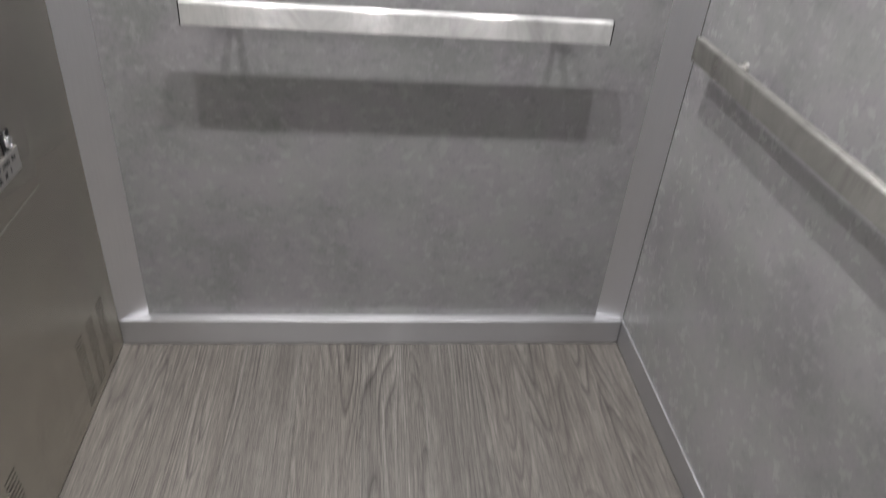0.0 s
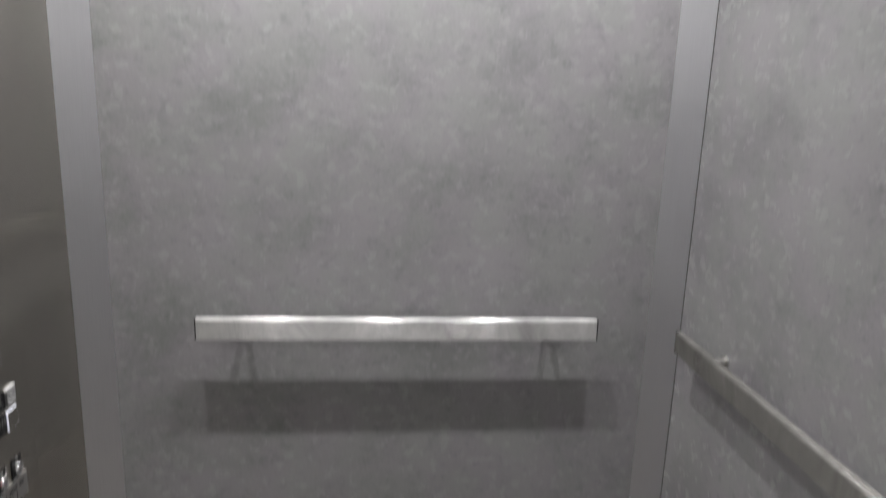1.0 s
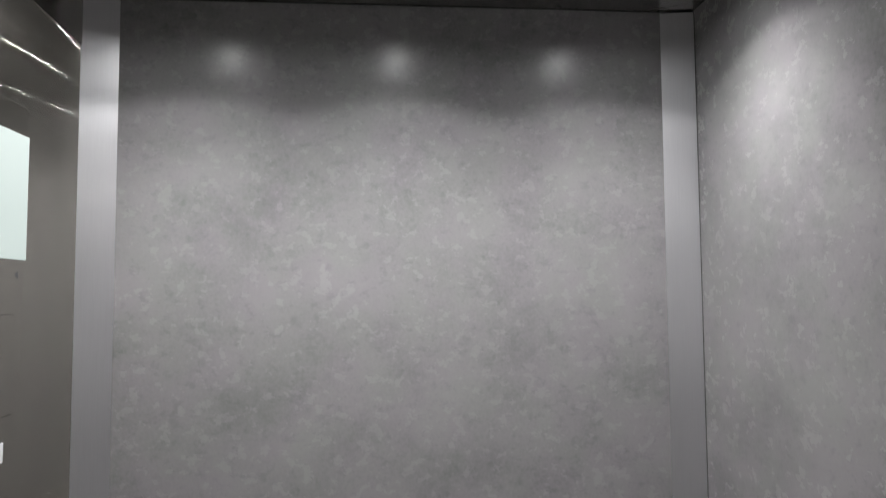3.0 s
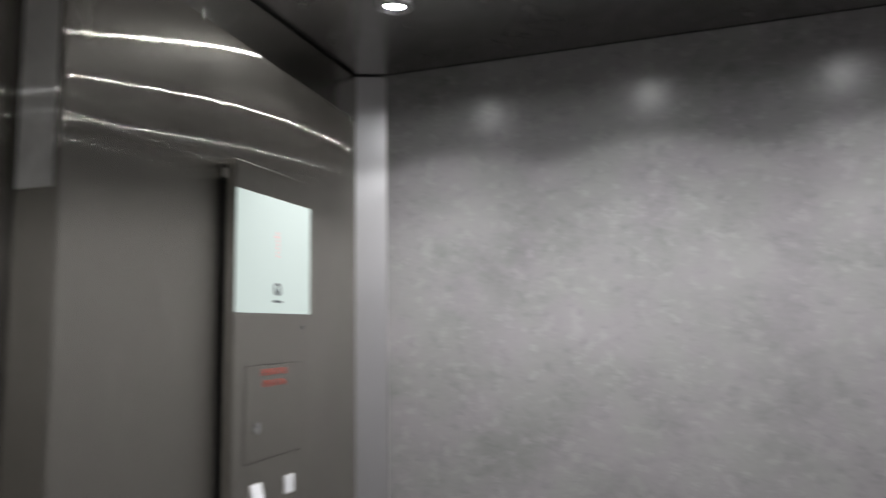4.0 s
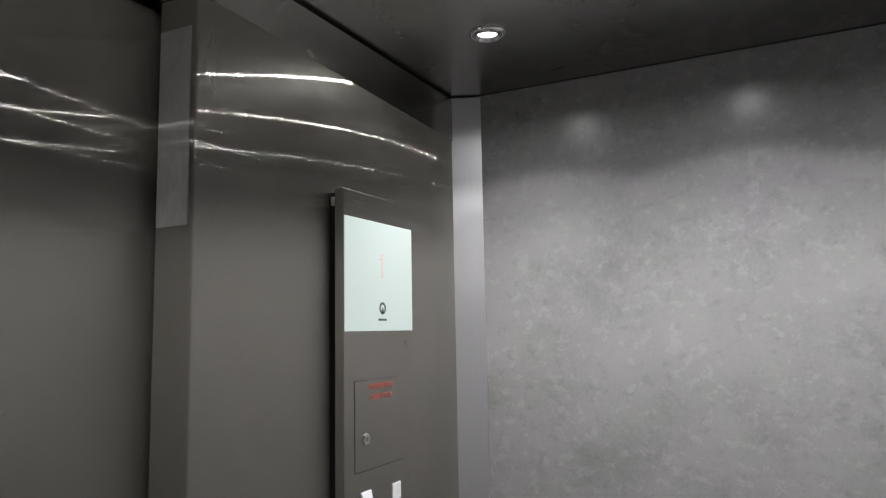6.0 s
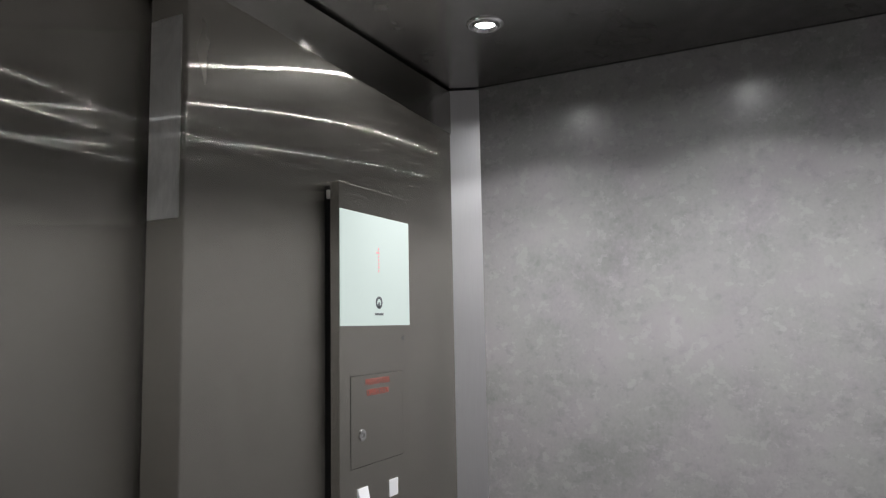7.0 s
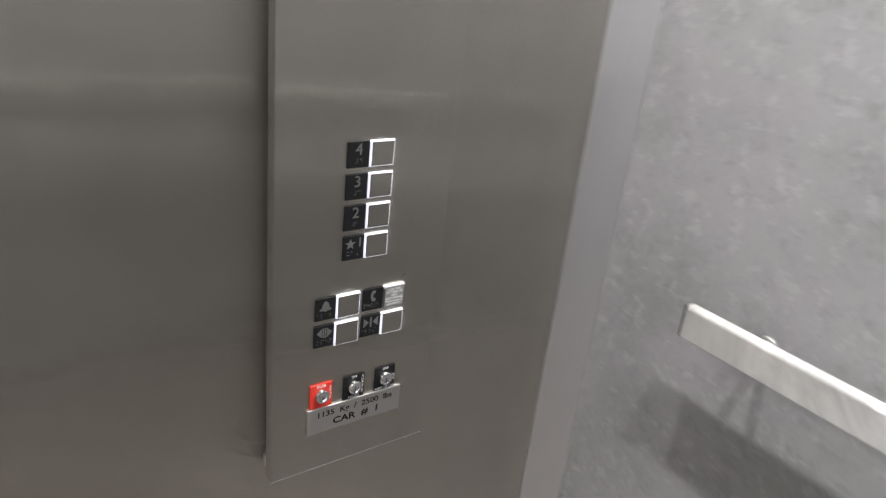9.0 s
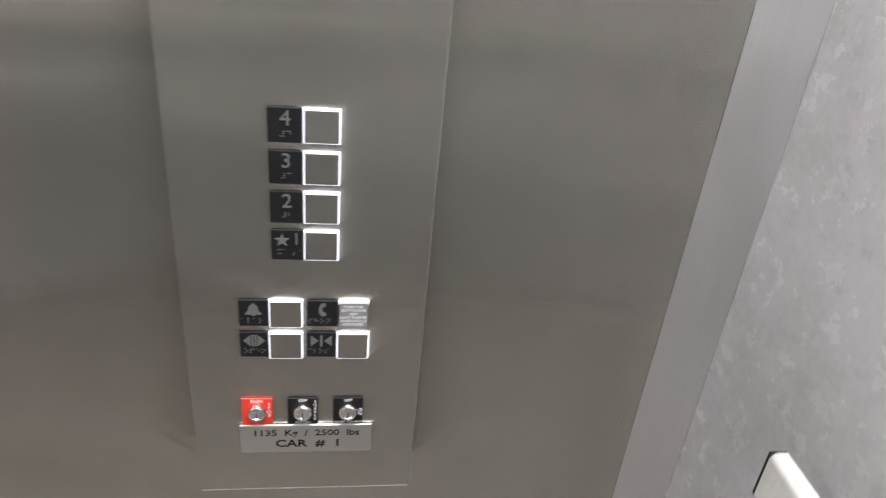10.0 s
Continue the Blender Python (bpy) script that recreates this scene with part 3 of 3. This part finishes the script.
# telephone
pl = button_plate(-0.3860, -0.3563, R1 - 0.0305, R1)
phone = [(-0.0005, 0.0078), (0.0032, 0.0070), (0.0030, 0.0038), (0.0004, 0.0032), (-0.0002, 0.0), (0.0006, -0.0030), (0.0034, -0.0034), (0.0034, -0.0068), (-0.0002, -0.0078), (-0.0030, -0.0045), (-0.0038, 0.0), (-0.0030, 0.0045)]
flat(phone, "handset", pl, -0.3708, R1 - 0.0105, "raised grey telephone handset")
braille(pl, -0.3833, R1 - 0.0215, ("1234", "125", "135", "1345"))
hb = push_button(-0.3560, -0.3250, R1 - 0.0320, R1 + 0.0004, False)
for k, line in enumerate(("PUSH THIS", "BUTTON FOR", "HELP", "LIGHT FLASHES", "WHEN CALL IS", "ANSWERED")):
    words("lettering", line, 0.0042, -0.3405, R1 - 0.0052 - 0.0042 * k, PX + 0.0048, WHITE_INK, hb, squeeze=0.92, thick=0.0001)
# door open
pl = button_plate(-0.4518, -0.4243, R2 - 0.0305, R2)
flat([(-0.0035, -0.0065), (-0.0035, 0.0065), (-0.0105, 0.0)], "arrow", pl, -0.4378, R2 - 0.0100)
flat([(0.0035, -0.0065), (0.0105, 0.0), (0.0035, 0.0065)], "arrow", pl, -0.4378, R2 - 0.0100)
for s in (-0.0015, 0.0015):
    flat([(s - 0.0010, -0.0068), (s + 0.0010, -0.0068), (s + 0.0010, 0.0068), (s - 0.0010, 0.0068)], "bar_mark", pl, -0.4378, R2 - 0.0100)
braille(pl, -0.4473, R2 - 0.0205, ("135", "1234", "15", "1345"))
push_button(-0.4240, -0.3898, R2 - 0.0330, R2 + 0.0004)
# door close
pl = button_plate(-0.3863, -0.3573, R2 - 0.0305, R2)
flat([(-0.0105, -0.0065), (-0.0030, 0.0), (-0.0105, 0.0065)], "arrow", pl, -0.3718, R2 - 0.0100)
flat([(0.0105, -0.0065), (0.0105, 0.0065), (0.0030, 0.0)], "arrow", pl, -0.3718, R2 - 0.0100)
flat([(-0.0012, -0.0068), (0.0012, -0.0068), (0.0012, 0.0068), (-0.0012, 0.0068)], "bar_mark", pl, -0.3718, R2 - 0.0100)
braille(pl, -0.3843, R2 - 0.0205, ("14", "123", "135", "234"))
push_button(-0.3570, -0.3236, R2 - 0.0330, R2 + 0.0004)

# three key switches
def key_switch(y, material, marks, label):
    pl = button_plate(y - 0.0158, y + 0.0158, 0.7197, 0.7557, material, label)
    part("barrel", lathe([(0.0098, 0.0), (0.0098, 0.0050), (0.0088, 0.0066), (0.0062, 0.0070), (0.0056, 0.0058), (0.0, 0.0058)], pose(PX + 0.002, y, 0.7387, 0, 90, 0), 28), CHROME, pl, "chrome key barrel", True)
    part("keyhole", box(0.002 + PX + 0.0057, PX + 0.0080, y - 0.0006, y + 0.0006, 0.7322, 0.7402), DARK, pl)
    for text, dy, z, turn, size in marks:
        if turn == "down":
            for k, ch in enumerate(text):
                words("lettering", ch, size, y + dy, z - k * size * 0.92, NX, WHITE_INK, pl, thick=0.0001)
        else:
            words("lettering", text, size, y + dy, z, NX, WHITE_INK, pl, thick=0.0001)


key_switch(-0.4385, RED, (("RUN", 0.0, 0.7522, 0, 0.0062), ("STOP", 0.0127, 0.7477, "down", 0.0058)), "red plate with white lettering")
key_switch(-0.3909, BLACK, (("OFF", 0.0, 0.7527, 0, 0.0050), ("ENABLE", 0.0130, 0.7512, "down", 0.0052), ("ACCESS", 0.0, 0.7223, 0, 0.0048)), "black plate with white lettering")
key_switch(-0.3432, BLACK, (("OFF", 0.0, 0.7527, 0, 0.0050), ("ON", 0.0130, 0.7392, "down", 0.0060), ("INDEP. SERVICE", 0.0, 0.7223, 0, 0.0042)), "black plate with white lettering")

# load plate
np_ = part("load_plate", box(PX + 0.0001, PX + 0.0034, -0.4577, -0.3163, 0.6795, 0.7191, 0.0012), SATIN, cop, "polished metal load plate with black lettering")
words("lettering", "1135  Kg  /  2500  lbs", 0.0118, -0.3872, 0.7078, PX + 0.0035, BLACK_INK, np_, squeeze=1.12, thick=0.0001, bold=0.00022)
words("lettering", "CAR  #  1", 0.0140, -0.3850, 0.6924, PX + 0.0035, BLACK_INK, np_, squeeze=1.22, thick=0.0001, bold=0.00035)

# ---- floor: vinyl planks on a sheet ----
floor = structure("floor", box(FRONT - 0.0005, DEEP + T, FAR - T, SIDE + T, -0.02, -0.003), DARK, "grey-brown wood-look vinyl plank floor", "floor")
PLANK_W, PLANK_L = 0.152, 1.219
plank_meshes = {}
x = FRONT + 0.0008
col = 0
while x < DEEP - 0.008:
    wide = min(PLANK_W, DEEP - 0.0052 - x)
    start = (0.61, 0.84, 0.52, 0.75, 0.98, 0.56, 0.67, 0.90, 0.7)[col % 9] * PLANK_L
    edges = [0.0072]
    y = -start
    while y > FAR + 0.034:
        edges.append(y)
        y -= PLANK_L
    edges.append(FAR + 0.034)
    for ya, yb in zip(edges, edges[1:]):
        if ya - yb < 0.01:
            continue
        key = (round(wide, 4), round(ya - yb, 4))
        if key not in plank_meshes:
            bm = box(0, wide - 0.0004, -(ya - yb) + 0.0004, 0, -0.003, 0.0, 0.0003)
            me = bpy.data.meshes.new("plank")
            bm.to_mesh(me)
            bm.free()
            me.materials.append(VINYL)
            plank_meshes[key] = me
        ob = new("plank", plank_meshes[key])
        ob.location = (x, ya, 0)
        ob.parent = floor
    x += PLANK_W
    col += 1
